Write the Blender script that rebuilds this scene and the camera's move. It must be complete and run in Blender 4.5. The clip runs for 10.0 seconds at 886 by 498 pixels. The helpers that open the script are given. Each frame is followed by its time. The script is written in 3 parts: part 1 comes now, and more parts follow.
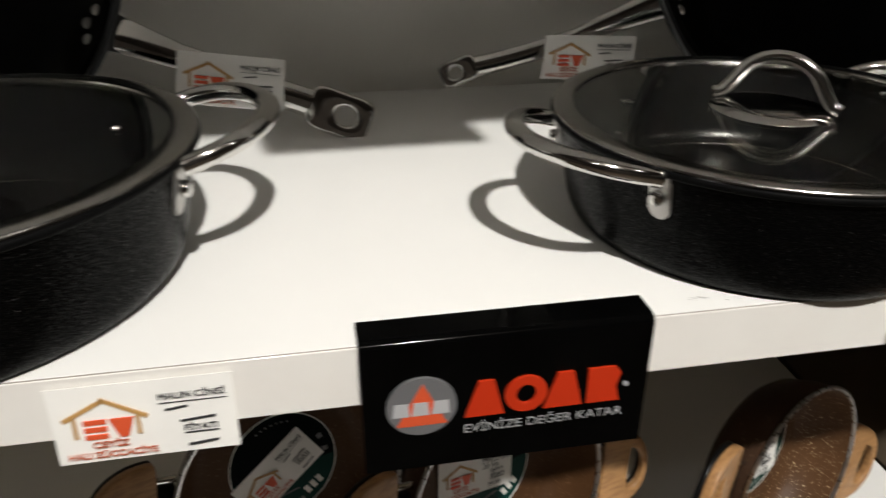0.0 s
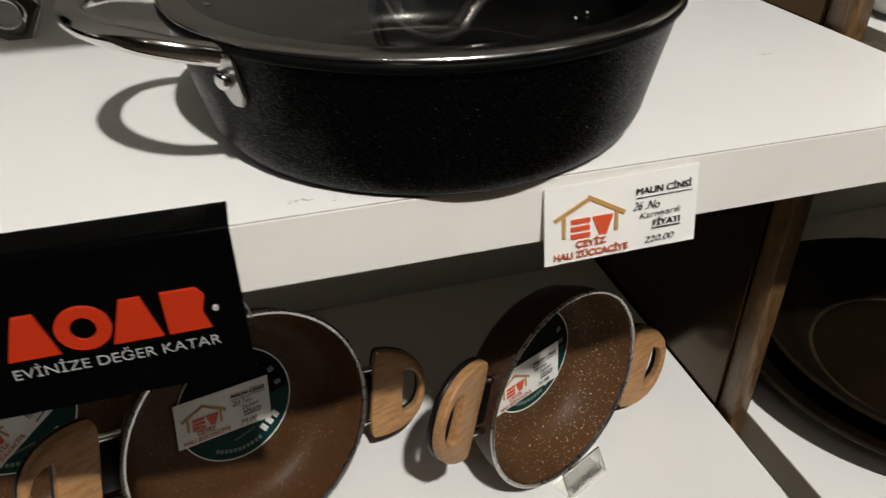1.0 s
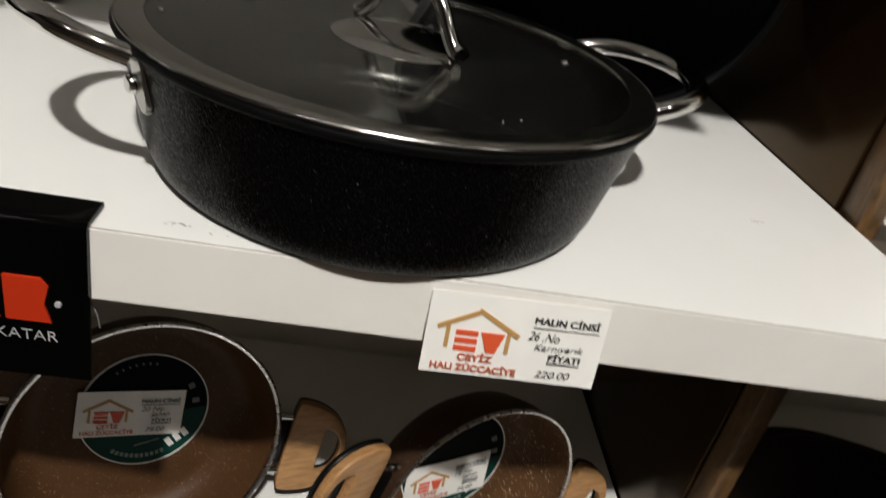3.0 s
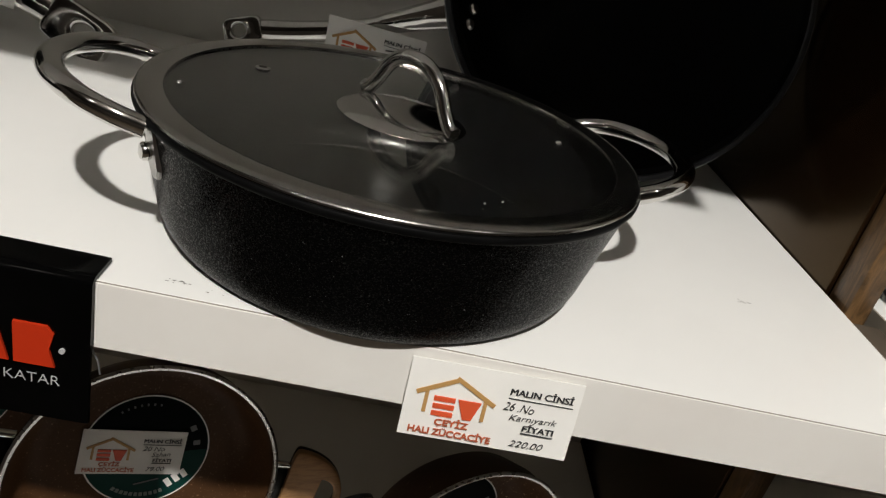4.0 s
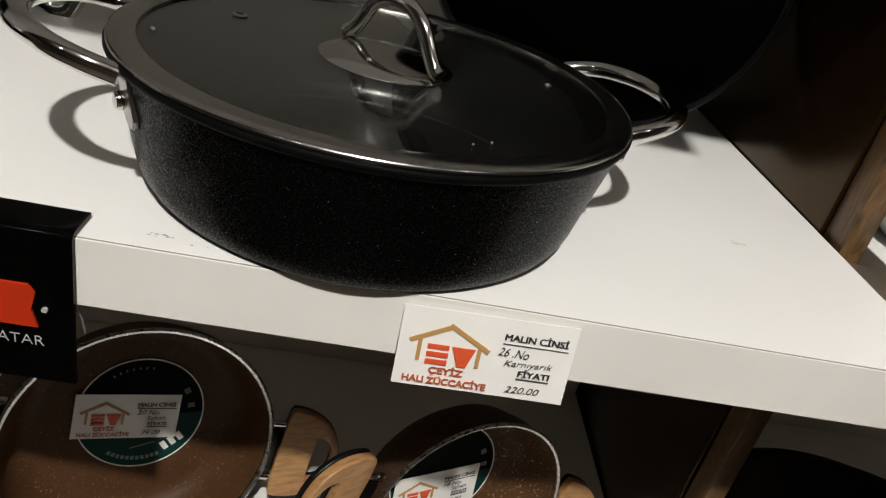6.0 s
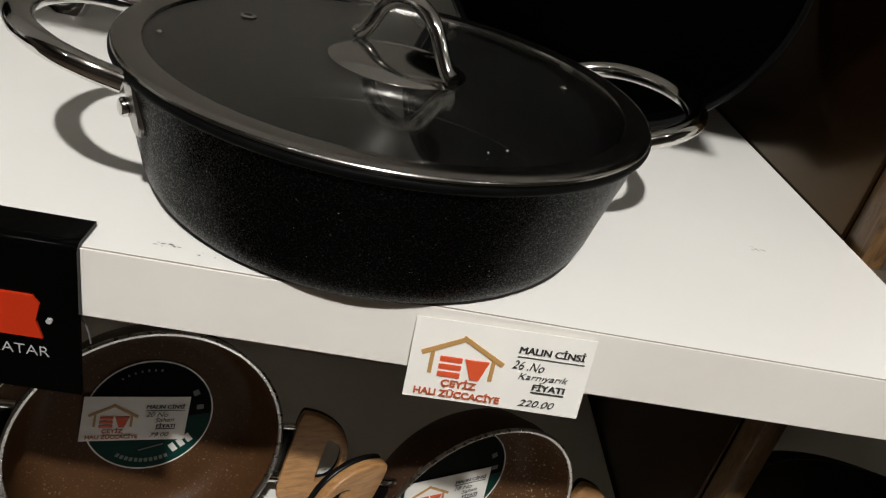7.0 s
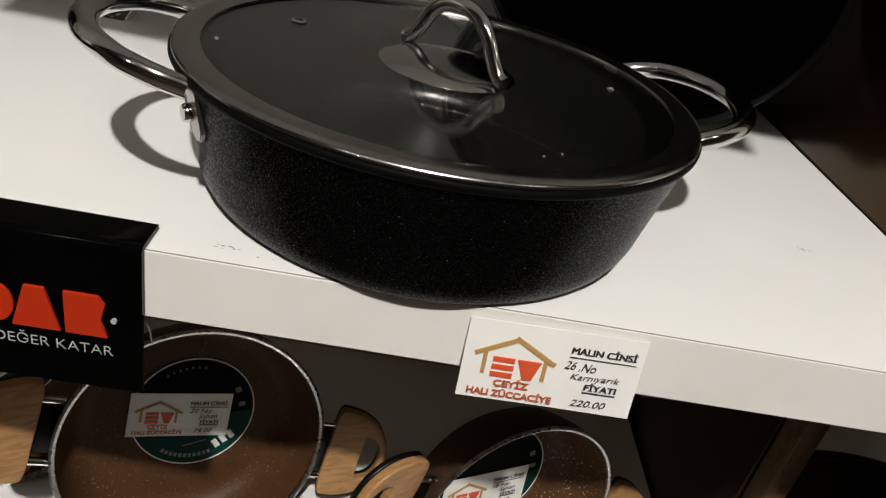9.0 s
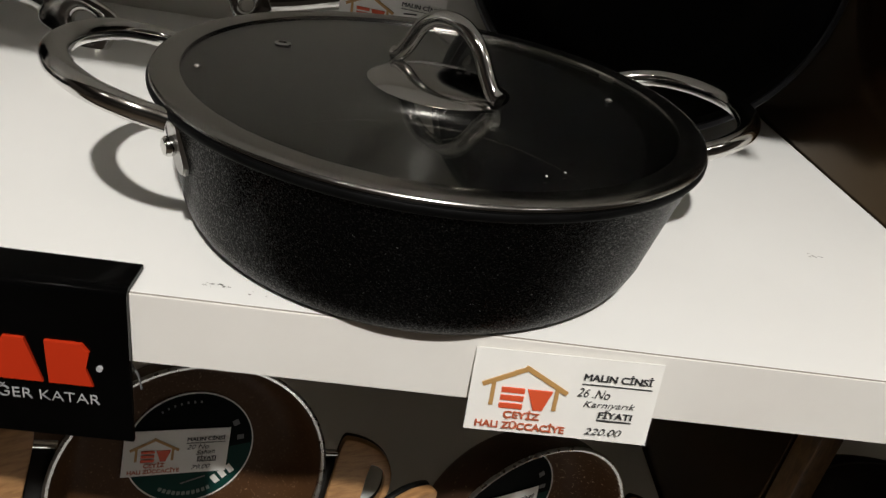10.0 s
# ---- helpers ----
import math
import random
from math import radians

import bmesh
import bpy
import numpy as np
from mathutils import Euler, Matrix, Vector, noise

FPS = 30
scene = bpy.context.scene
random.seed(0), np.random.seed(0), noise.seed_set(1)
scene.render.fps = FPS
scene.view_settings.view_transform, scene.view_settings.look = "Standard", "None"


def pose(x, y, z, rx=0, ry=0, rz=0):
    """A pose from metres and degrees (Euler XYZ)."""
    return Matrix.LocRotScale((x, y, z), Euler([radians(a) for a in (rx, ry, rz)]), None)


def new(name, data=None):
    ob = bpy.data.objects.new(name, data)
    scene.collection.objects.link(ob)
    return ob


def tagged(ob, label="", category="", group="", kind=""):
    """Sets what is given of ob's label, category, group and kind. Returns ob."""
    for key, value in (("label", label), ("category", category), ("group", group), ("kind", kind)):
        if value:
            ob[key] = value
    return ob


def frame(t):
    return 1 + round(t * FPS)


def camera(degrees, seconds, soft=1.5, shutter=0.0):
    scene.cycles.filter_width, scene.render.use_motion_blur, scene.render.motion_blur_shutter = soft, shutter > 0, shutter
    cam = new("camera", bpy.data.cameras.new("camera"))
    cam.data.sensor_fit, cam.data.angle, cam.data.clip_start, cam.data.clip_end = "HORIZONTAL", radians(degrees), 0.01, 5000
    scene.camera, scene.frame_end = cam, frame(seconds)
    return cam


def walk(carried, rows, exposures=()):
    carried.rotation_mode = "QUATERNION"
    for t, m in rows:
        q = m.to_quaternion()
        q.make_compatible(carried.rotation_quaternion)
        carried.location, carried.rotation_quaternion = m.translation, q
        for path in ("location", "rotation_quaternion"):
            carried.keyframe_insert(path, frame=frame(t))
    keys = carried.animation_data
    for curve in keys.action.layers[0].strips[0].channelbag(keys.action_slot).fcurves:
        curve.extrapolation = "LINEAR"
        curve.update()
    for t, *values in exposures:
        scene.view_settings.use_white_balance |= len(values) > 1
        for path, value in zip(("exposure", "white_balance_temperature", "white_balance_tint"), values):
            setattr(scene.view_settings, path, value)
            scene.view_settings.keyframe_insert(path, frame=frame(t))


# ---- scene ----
cam = camera(61.9, 10.0, soft=1.25, shutter=0.4)
walk(cam, [
    (0.0, pose(-0.3018, -0.2899, 1.1061, 61.97, -0.04, -10.23)),
    (0.3, pose(-0.2511, -0.2862, 1.1096, 60.25, 0.82, -13.04)),
    (0.5, pose(-0.2084, -0.2838, 1.0956, 59.31, 1.73, -14.83)),
    (0.6, pose(-0.1912, -0.2823, 1.0869, 58.52, 1.66, -16.12)),
    (0.7, pose(-0.1714, -0.2786, 1.0791, 57.84, 1.67, -16.73)),
    (1.0, pose(-0.1279, -0.2770, 1.0632, 56.24, 0.49, -16.31)),
    (1.2, pose(-0.1162, -0.2750, 1.0584, 56.06, 0.43, -15.91)),
    (1.5, pose(-0.1073, -0.2735, 1.0580, 54.40, -1.49, -15.14)),
    (1.8, pose(-0.0978, -0.2730, 1.0570, 54.17, -3.82, -15.90)),
    (2.0, pose(-0.0889, -0.2694, 1.0581, 53.96, -6.28, -15.60)),
    (2.2, pose(-0.0730, -0.2697, 1.0556, 52.23, -6.84, -13.26)),
    (2.3, pose(-0.0674, -0.2642, 1.0582, 50.93, -7.60, -12.75)),
    (2.5, pose(-0.0594, -0.2639, 1.0607, 53.02, -8.58, -11.07)),
    (2.7, pose(-0.0534, -0.2659, 1.0619, 56.81, -10.12, -8.00)),
    (2.8, pose(-0.0509, -0.2660, 1.0604, 57.97, -10.57, -6.42)),
    (3.0, pose(-0.0460, -0.2668, 1.0659, 60.10, -11.58, -3.29)),
    (3.2, pose(-0.0395, -0.2700, 1.0719, 61.55, -11.51, -1.50)),
    (4.3, pose(-0.0291, -0.2806, 1.0888, 63.12, -13.48, 0.01)),
    (4.5, pose(-0.0266, -0.2822, 1.0887, 62.17, -12.82, -0.55)),
    (4.8, pose(-0.0269, -0.2817, 1.0820, 61.11, -12.50, -1.31)),
    (5.0, pose(-0.0265, -0.2779, 1.0799, 60.69, -12.12, -1.13)),
    (5.2, pose(-0.0279, -0.2768, 1.0803, 61.07, -11.98, -1.43)),
    (6.3, pose(-0.0297, -0.2718, 1.0760, 60.13, -12.12, -1.44)),
    (6.5, pose(-0.0311, -0.2666, 1.0767, 59.87, -12.17, -1.25)),
    (7.0, pose(-0.0308, -0.2630, 1.0788, 59.81, -11.87, -0.76)),
    (7.5, pose(-0.0336, -0.2638, 1.0802, 59.61, -11.85, -0.85)),
    (8.0, pose(-0.0402, -0.2669, 1.0816, 59.72, -12.41, -0.87)),
    (8.5, pose(-0.0458, -0.2684, 1.0822, 59.64, -11.87, 0.02)),
    (9.0, pose(-0.0454, -0.2655, 1.0803, 59.23, -10.96, 0.69)),
    (9.5, pose(-0.0440, -0.2655, 1.0823, 60.00, -11.19, 0.19)),
    (10.0, pose(-0.0479, -0.2482, 1.0780, 60.35, -9.02, -1.04)),
], exposures=[(0.0, 0.27), (0.5, 0.06), (1.0, 0.0), (10.0, 0.0)])

# ---- light ----
world = bpy.data.worlds.new("world")
world.use_nodes = True
world.node_tree.nodes["Background"].inputs[0].default_value = (0.9, 0.85, 0.8, 1)
world.node_tree.nodes["Background"].inputs[1].default_value = 0.02
scene.world = world


def lamp(name, place, watts, size, colour):
    data = bpy.data.lights.new(name, "POINT")
    data.energy, data.shadow_soft_size, data.color = watts, size, colour
    ob = new(name, data)
    ob.location = place
    return ob


lamp("spot_light", (-0.025, -1.43, 2.86), 274, 0.038, (0.994, 0.968, 0.915))
lamp("spot_light", (-1.15, -1.50, 2.86), 8, 0.06, (1.0, 0.95, 0.88))
lamp("spot_light", (1.55, -1.35, 2.86), 8, 0.06, (1.0, 0.95, 0.88))


# ---- materials ----
def material(name, colour, rough=0.5, metal=0.0, spec=0.5):
    m = bpy.data.materials.new(name)
    m.use_nodes = True
    b = m.node_tree.nodes["Principled BSDF"]
    b.inputs["Base Color"].default_value = (*colour, 1)
    b.inputs["Roughness"].default_value = rough
    b.inputs["Metallic"].default_value = metal
    b.inputs["Specular IOR Level"].default_value = spec
    return m


def node(m, kind, **values):
    n = m.node_tree.nodes.new(kind)
    for key, value in values.items():
        n.inputs[key.replace("_", " ")].default_value = value
    return n


def wire(m, a, out, b, into):
    m.node_tree.links.new(a.outputs[out], b.inputs[into])


def ramp(m, source, out, stops):
    r = m.node_tree.nodes.new("ShaderNodeValToRGB")
    while len(r.color_ramp.elements) < len(stops):
        r.color_ramp.elements.new(0.5)
    for e, (p, c) in zip(r.color_ramp.elements, stops):
        e.position, e.color = p, (*c, 1)
    wire(m, source, out, r, "Fac")
    return r


def bump(m, source, out, strength, distance):
    b = node(m, "ShaderNodeBump", Strength=strength, Distance=distance)
    wire(m, source, out, b, "Height")
    wire(m, b, "Normal", m.node_tree.nodes["Principled BSDF"], "Normal")
    return b


def coords(m, scale=(1, 1, 1)):
    c = m.node_tree.nodes.new("ShaderNodeTexCoord")
    g = m.node_tree.nodes.new("ShaderNodeMapping")
    g.inputs["Scale"].default_value = scale
    wire(m, c, "Object", g, "Vector")
    return g


def grey3(v):
    return (v, v, v)


def white_laminate():
    m = material("white_laminate", (0.8, 0.79, 0.77), 0.32)
    b = m.node_tree.nodes["Principled BSDF"]
    g = coords(m)
    n = node(m, "ShaderNodeTexNoise", Scale=7.0, Detail=6.0)
    wire(m, g, "Vector", n, "Vector")
    r = ramp(m, n, "Fac", [(0.3, (0.785, 0.778, 0.755)), (0.7, (0.81, 0.803, 0.782))])
    wire(m, r, "Color", b, "Base Color")
    n2 = node(m, "ShaderNodeTexNoise", Scale=60.0, Detail=8.0)
    wire(m, g, "Vector", n2, "Vector")
    r2 = ramp(m, n2, "Fac", [(0.35, grey3(0.17)), (0.75, grey3(0.24))])
    wire(m, r2, "Color", b, "Roughness")
    n3 = node(m, "ShaderNodeTexNoise", Scale=900.0, Detail=2.0)
    wire(m, g, "Vector", n3, "Vector")
    bump(m, n3, "Fac", 0.04, 0.0004)
    return m


def stone_coating():
    m = material("black_stone_coating", (0.003, 0.003, 0.0031), 0.42, 0.0, 0.12)
    b = m.node_tree.nodes["Principled BSDF"]
    g = coords(m)
    v = node(m, "ShaderNodeTexNoise", Scale=1500.0, Detail=3.0)
    wire(m, g, "Vector", v, "Vector")
    fleck = node(m, "ShaderNodeTexNoise", Scale=900.0, Detail=1.0)
    wire(m, g, "Vector", fleck, "Vector")
    r = ramp(m, fleck, "Fac", [(0.0, grey3(0.0010)), (0.72, grey3(0.0014)), (0.78, grey3(0.06)), (0.85, grey3(0.32))])
    wire(m, r, "Color", b, "Base Color")
    grain = node(m, "ShaderNodeTexNoise", Scale=1350.0, Detail=2.0)
    wire(m, g, "Vector", grain, "Vector")
    r2 = ramp(m, grain, "Fac", [(0.38, grey3(0.20)), (0.50, grey3(0.29)), (0.62, grey3(0.44))])
    wire(m, r2, "Color", b, "Roughness")
    glint = node(m, "ShaderNodeTexNoise", Scale=1250.0, Detail=1.0)
    wire(m, g, "Vector", glint, "Vector")
    r3 = ramp(m, glint, "Fac", [(0.0, grey3(0.012)), (0.53, grey3(0.026)), (0.69, grey3(0.22))])
    wire(m, r3, "Color", b, "Specular IOR Level")
    bump(m, v, "Fac", 0.13, 0.0006)
    return m


def granite(name, base, fleck, share, grain=330.0):
    m = material(name, base, 0.45, 0.0, 0.12)
    b = m.node_tree.nodes["Principled BSDF"]
    g = coords(m)
    n = node(m, "ShaderNodeTexNoise", Scale=14.0, Detail=5.0)
    wire(m, g, "Vector", n, "Vector")
    low = tuple(0.75 * c for c in base)
    body = ramp(m, n, "Fac", [(0.3, low), (0.7, base)])
    v = node(m, "ShaderNodeTexNoise", Scale=grain, Detail=2.0, Distortion=0.6)
    wire(m, g, "Vector", v, "Vector")
    mask = ramp(m, v, "Fac", [(share, grey3(0.0)), (share + 0.035, grey3(1.0))])
    mix = m.node_tree.nodes.new("ShaderNodeMix")
    mix.data_type = "RGBA"
    wire(m, mask, "Color", mix, "Factor")
    wire(m, body, "Color", mix, 6)
    mix.inputs[7].default_value = (*fleck, 1)
    m.node_tree.links.new(mix.outputs[2], b.inputs["Base Color"])
    bump(m, v, "Fac", 0.08, 0.0003)
    return m


def steel(name, rough, colour=(0.62, 0.61, 0.59)):
    m = material(name, colour, rough, 1.0)
    g = coords(m)
    n = node(m, "ShaderNodeTexNoise", Scale=160.0, Detail=4.0)
    wire(m, g, "Vector", n, "Vector")
    r = ramp(m, n, "Fac", [(0.3, grey3(rough * 0.92)), (0.75, grey3(rough * 1.12))])
    wire(m, r, "Color", m.node_tree.nodes["Principled BSDF"], "Roughness")
    return m


def wood(name, dark, light, scale, stretch, rough=0.42, twist=1.2):
    m = material(name, light, rough)
    g = coords(m, stretch)
    n = node(m, "ShaderNodeTexNoise", Scale=scale, Detail=8.0, Roughness=0.6, Distortion=twist)
    wire(m, g, "Vector", n, "Vector")
    mid = tuple((a + b) / 2 for a, b in zip(dark, light))
    r = ramp(m, n, "Fac", [(0.32, dark), (0.47, mid), (0.58, light), (0.75, mid)])
    wire(m, r, "Color", m.node_tree.nodes["Principled BSDF"], "Base Color")
    bump(m, n, "Fac", 0.12, 0.0006)
    return m


def mottled(name, a, b, scale, rough, strength=0.1, spec=0.5):
    m = material(name, a, rough, 0.0, spec)
    g = coords(m)
    n = node(m, "ShaderNodeTexNoise", Scale=scale, Detail=7.0)
    wire(m, g, "Vector", n, "Vector")
    r = ramp(m, n, "Fac", [(0.3, a), (0.7, b)])
    wire(m, r, "Color", m.node_tree.nodes["Principled BSDF"], "Base Color")
    n2 = node(m, "ShaderNodeTexNoise", Scale=scale * 25, Detail=3.0)
    wire(m, g, "Vector", n2, "Vector")
    bump(m, n2, "Fac", strength, 0.0005)
    return m


def clear(name, colour, ior=1.45, rough=0.0):
    m = material(name, colour, rough)
    b = m.node_tree.nodes["Principled BSDF"]
    b.inputs["Transmission Weight"].default_value = 1.0
    b.inputs["IOR"].default_value = ior
    return m


LAMINATE = white_laminate()
BAND = mottled("white_edge_banding", (0.77, 0.74, 0.70), (0.82, 0.80, 0.76), 18, 0.10, 0.02)
JOINT = material("glue_line", (0.26, 0.23, 0.20), 0.7)
STONE = stone_coating()
NONSTICK = mottled("dark_nonstick", (0.0022, 0.0022, 0.0023), (0.0042, 0.0041, 0.0040), 30, 0.22, 0.10, 0.21)
BLACK_PAN = mottled("black_pan_coating", (0.0022, 0.0022, 0.0023), (0.004, 0.004, 0.004), 22, 0.42, 0.05, 0.05)
WORN_PAN = mottled("worn_black_pan_coating", (0.0030, 0.0020, 0.0011), (0.0075, 0.0046, 0.0024), 14, 0.36, 0.05, 0.10)
LIP = mottled("black_rim", (0.002, 0.002, 0.002), (0.004, 0.004, 0.004), 60, 0.5, 0.02, 0.04)
CHROME = steel("polished_steel", 0.105)
BRUSHED = steel("satin_steel", 0.20, (0.42, 0.405, 0.385))
# stacked pans' outer wall: the light on it is mixed into this brown
LIT_BROWN = mottled("lit_dark_brown", (0.026, 0.0165, 0.0085), (0.046, 0.029, 0.0155), 25, 0.35, 0.03, 0.25)
RIM_BROWN = mottled("brown_black_rim", (0.007, 0.0046, 0.0026), (0.015, 0.010, 0.0055), 30, 0.45, 0.05, 0.2)
SHADING_RING = mottled("brown_shading_ring", (0.010, 0.0062, 0.0032), (0.030, 0.0190, 0.0100), 60, 0.4, 0.05, 0.2)
WORN_BASE = mottled("worn_brown_pan_base", (0.0045, 0.0028, 0.0013), (0.0095, 0.0060, 0.0029), 16, 0.32, 0.06, 0.08)
ALU = steel("aluminium_rim", 0.28, (0.50, 0.49, 0.48))
FOOT = steel("cast_steel_foot", 0.30, (0.46, 0.45, 0.435))
GLASS = clear("lid_glass", (0.88, 0.87, 0.82), 1.36)
ACRYLIC = clear("clear_acrylic", (0.56, 0.55, 0.53), 1.22, 0.06)
BROWN = granite("brown_granite_coating", (0.078, 0.036, 0.0150), (0.20, 0.125, 0.070), 0.655, 620.0)
BROWN_GOLD = granite("gold_flecked_coating", (0.098, 0.048, 0.0215), (0.52, 0.40, 0.25), 0.652, 520.0)
BROWN_OUT = granite("brown_outer_coating", (0.056, 0.030, 0.018), (0.18, 0.13, 0.09), 0.68, 420.0)
HANDLE_WOOD = wood("wood_print_handle", (0.26, 0.132, 0.053), (0.41, 0.220, 0.090), 22, (1.2, 14, 14), 0.42, 0.35)
POST_WOOD = wood("varnished_post", (0.044, 0.023, 0.0085), (0.140, 0.076, 0.030), 22, (7, 7, 1.6), 0.34, 1.6)
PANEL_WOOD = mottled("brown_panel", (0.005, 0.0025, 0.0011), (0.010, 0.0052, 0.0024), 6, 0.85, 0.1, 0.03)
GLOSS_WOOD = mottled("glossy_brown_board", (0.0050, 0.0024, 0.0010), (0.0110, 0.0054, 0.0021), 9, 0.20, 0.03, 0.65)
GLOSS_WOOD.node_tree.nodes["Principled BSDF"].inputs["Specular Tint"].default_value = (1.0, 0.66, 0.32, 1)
# unseen shelf undersides, kept pale so they bounce light onto the back panel
UNDERSIDE = mottled("pale_bounce_board", (0.42, 0.37, 0.30), (0.50, 0.44, 0.36), 9, 0.8, 0.2, 0.1)
END_CAP = mottled("dull_beige_edge", (0.26, 0.225, 0.18), (0.34, 0.30, 0.24), 14, 0.6, 0.1, 0.3)
STRIP_WOOD = mottled("dull_brown_wood", (0.075, 0.058, 0.042), (0.105, 0.082, 0.060), 12, 0.5, 0.15, 0.3)
BAKELITE = mottled("black_bakelite", (0.002, 0.002, 0.002), (0.0045, 0.0045, 0.0042), 40, 0.35, 0.05, 0.3)
ROLLED = mottled("dark_grey_rim", (0.016, 0.0175, 0.020), (0.026, 0.028, 0.032), 40, 0.35, 0.02, 0.5)
GLOSS_BLACK = mottled("gloss_black_plastic", (0.0007, 0.0007, 0.0007), (0.0014, 0.0014, 0.0014), 25, 0.09, 0.01, 0.05)
PAPER = mottled("white_card", (0.78, 0.765, 0.73), (0.84, 0.825, 0.79), 40, 0.6, 0.05)
INK = material("black_ink", (0.02, 0.02, 0.022), 0.6)
RED = material("red_print", (0.62, 0.085, 0.028), 0.5)
RUST = material("rust_red_print", (0.43, 0.095, 0.038), 0.5)
GOLD = material("ochre_print", (0.44, 0.25, 0.085), 0.5)
ORANGE = material("orange_red_vinyl", (0.47, 0.029, 0.006), 0.5, 0.0, 0.2)
SILVER = material("silver_grey_vinyl", (0.42, 0.42, 0.43), 0.4)
SCUFF = material("grey_scuff", (0.27, 0.26, 0.245), 0.6)
GREY_PRINT = material("pale_green_print", (0.16, 0.20, 0.185), 0.5)
DARK_PRINT = material("dark_grey_pen", (0.07, 0.068, 0.066), 0.5)
GREY_VINYL = material("grey_vinyl", (0.13, 0.13, 0.135), 0.4)
GREEN = mottled("dark_green_label", (0.002, 0.029, 0.023), (0.004, 0.041, 0.032), 30, 0.4, 0.02, 0.08)
DARK_LABEL = material("dark_label_print", (0.0016, 0.0034, 0.0034), 0.55, 0.0, 0.04)
WALL = mottled("grey_back_panel", (0.68, 0.662, 0.615), (0.74, 0.722, 0.67), 5, 0.4, 0.06)
PLASTER = mottled("dark_brown_paint", (0.045, 0.036, 0.028), (0.065, 0.052, 0.041), 3, 0.8, 0.1)
FLOOR = wood("brown_floor", (0.050, 0.039, 0.028), (0.090, 0.069, 0.050), 5, (1, 5, 1))
WHITE_ENAMEL = mottled("white_enamel", (0.72, 0.71, 0.68), (0.78, 0.77, 0.74), 12, 0.18, 0.02)


# ---- mesh helpers ----
def part(name, bm, mat, parent=None, label="", smooth=True):
    me = bpy.data.meshes.new(name)
    bmesh.ops.recalc_face_normals(bm, faces=bm.faces)
    bm.to_mesh(me)
    bm.free()
    me.materials.append(mat)
    for p in me.polygons:
        p.use_smooth = smooth
    if smooth:
        me.set_sharp_from_angle(angle=radians(38))
    ob = new(name, me)
    if parent is not None:
        ob.parent = parent
    if label:
        ob["label"] = label
    return ob


def empty(name, m, label, category, group="", kind=""):
    ob = new(name)
    ob.empty_display_size = 0.02
    ob.matrix_world = m
    return tagged(ob, label, category, group, kind)


def block(lo, hi, bevel=0.0, seg=2, bm=None):
    bm = bm or bmesh.new()
    made = bmesh.ops.create_cube(bm, size=1.0)["verts"]
    for v in made:
        v.co = Vector([lo[i] + (v.co[i] + 0.5) * (hi[i] - lo[i]) for i in range(3)])
    if bevel:
        edges = list({e for v in made for e in v.link_edges})
        bmesh.ops.bevel(bm, geom=edges, offset=bevel, segments=seg, affect="EDGES", profile=0.5)
    return bm


def lathe(profile, seg=96, closed=False, bm=None):
    """Turn a list of (radius, height) about z."""
    bm = bm or bmesh.new()
    rings = []
    for r, z in profile:
        if r < 1e-6:
            rings.append([bm.verts.new((0, 0, z))])
        else:
            rings.append([bm.verts.new((r * math.cos(2 * math.pi * i / seg), r * math.sin(2 * math.pi * i / seg), z)) for i in range(seg)])
    pairs = list(zip(rings, rings[1:])) + ([(rings[-1], rings[0])] if closed else [])
    for a, b in pairs:
        for i in range(seg):
            j = (i + 1) % seg
            if len(a) == 1 and len(b) == 1:
                continue
            if len(a) == 1:
                bm.faces.new((a[0], b[i], b[j]))
            elif len(b) == 1:
                bm.faces.new((a[i], b[0], a[j]))
            else:
                bm.faces.new((a[i], b[i], b[j], a[j]))
    return bm


def smooth_path(points, steps=8, closed=False):
    pts = [Vector(p) for p in points]
    n = len(pts)
    out = []
    spans = n if closed else n - 1
    for i in range(spans):
        p1, p2 = pts[i], pts[(i + 1) % n]
        p0 = pts[(i - 1) % n] if closed or i > 0 else p1 * 2 - p2
        p3 = pts[(i + 2) % n] if closed or i < n - 2 else p2 * 2 - p1
        for k in range(steps):
            t = k / steps
            out.append(0.5 * ((2 * p1) + (p2 - p0) * t + (2 * p0 - 5 * p1 + 4 * p2 - p3) * t * t + (3 * p1 - p0 - 3 * p2 + p3) * t ** 3))
    if not closed:
        out.append(pts[-1])
    return out


def tube(points, width, height=None, seg=14, closed=False, up=(0, 0, 1), bm=None, taper=None):
    """An oval bar along points: width across, height along up."""
    bm = bm or bmesh.new()
    height = height or width
    up = Vector(up)
    n = len(points)
    rings = []
    for i, p in enumerate(points):
        a = points[(i - 1) % n] if closed or i > 0 else p
        b = points[(i + 1) % n] if closed or i < n - 1 else p
        d = (b - a).normalized()
        side = d.cross(up)
        side = side.normalized() if side.length > 1e-5 else d.orthogonal().normalized()
        top = side.cross(d).normalized()
        k = taper(i / max(1, n - 1)) if taper else (1, 1)
        rings.append([bm.verts.new(p + side * (0.5 * width * k[0] * math.cos(2 * math.pi * j / seg)) + top * (0.5 * height * k[1] * math.sin(2 * math.pi * j / seg))) for j in range(seg)])
    for i in range(n if closed else n - 1):
        a, b = rings[i], rings[(i + 1) % n]
        for j in range(seg):
            k = (j + 1) % seg
            bm.faces.new((a[j], a[k], b[k], b[j]))
    if not closed:
        bm.faces.new(rings[0])
        bm.faces.new(rings[-1])
    return bm


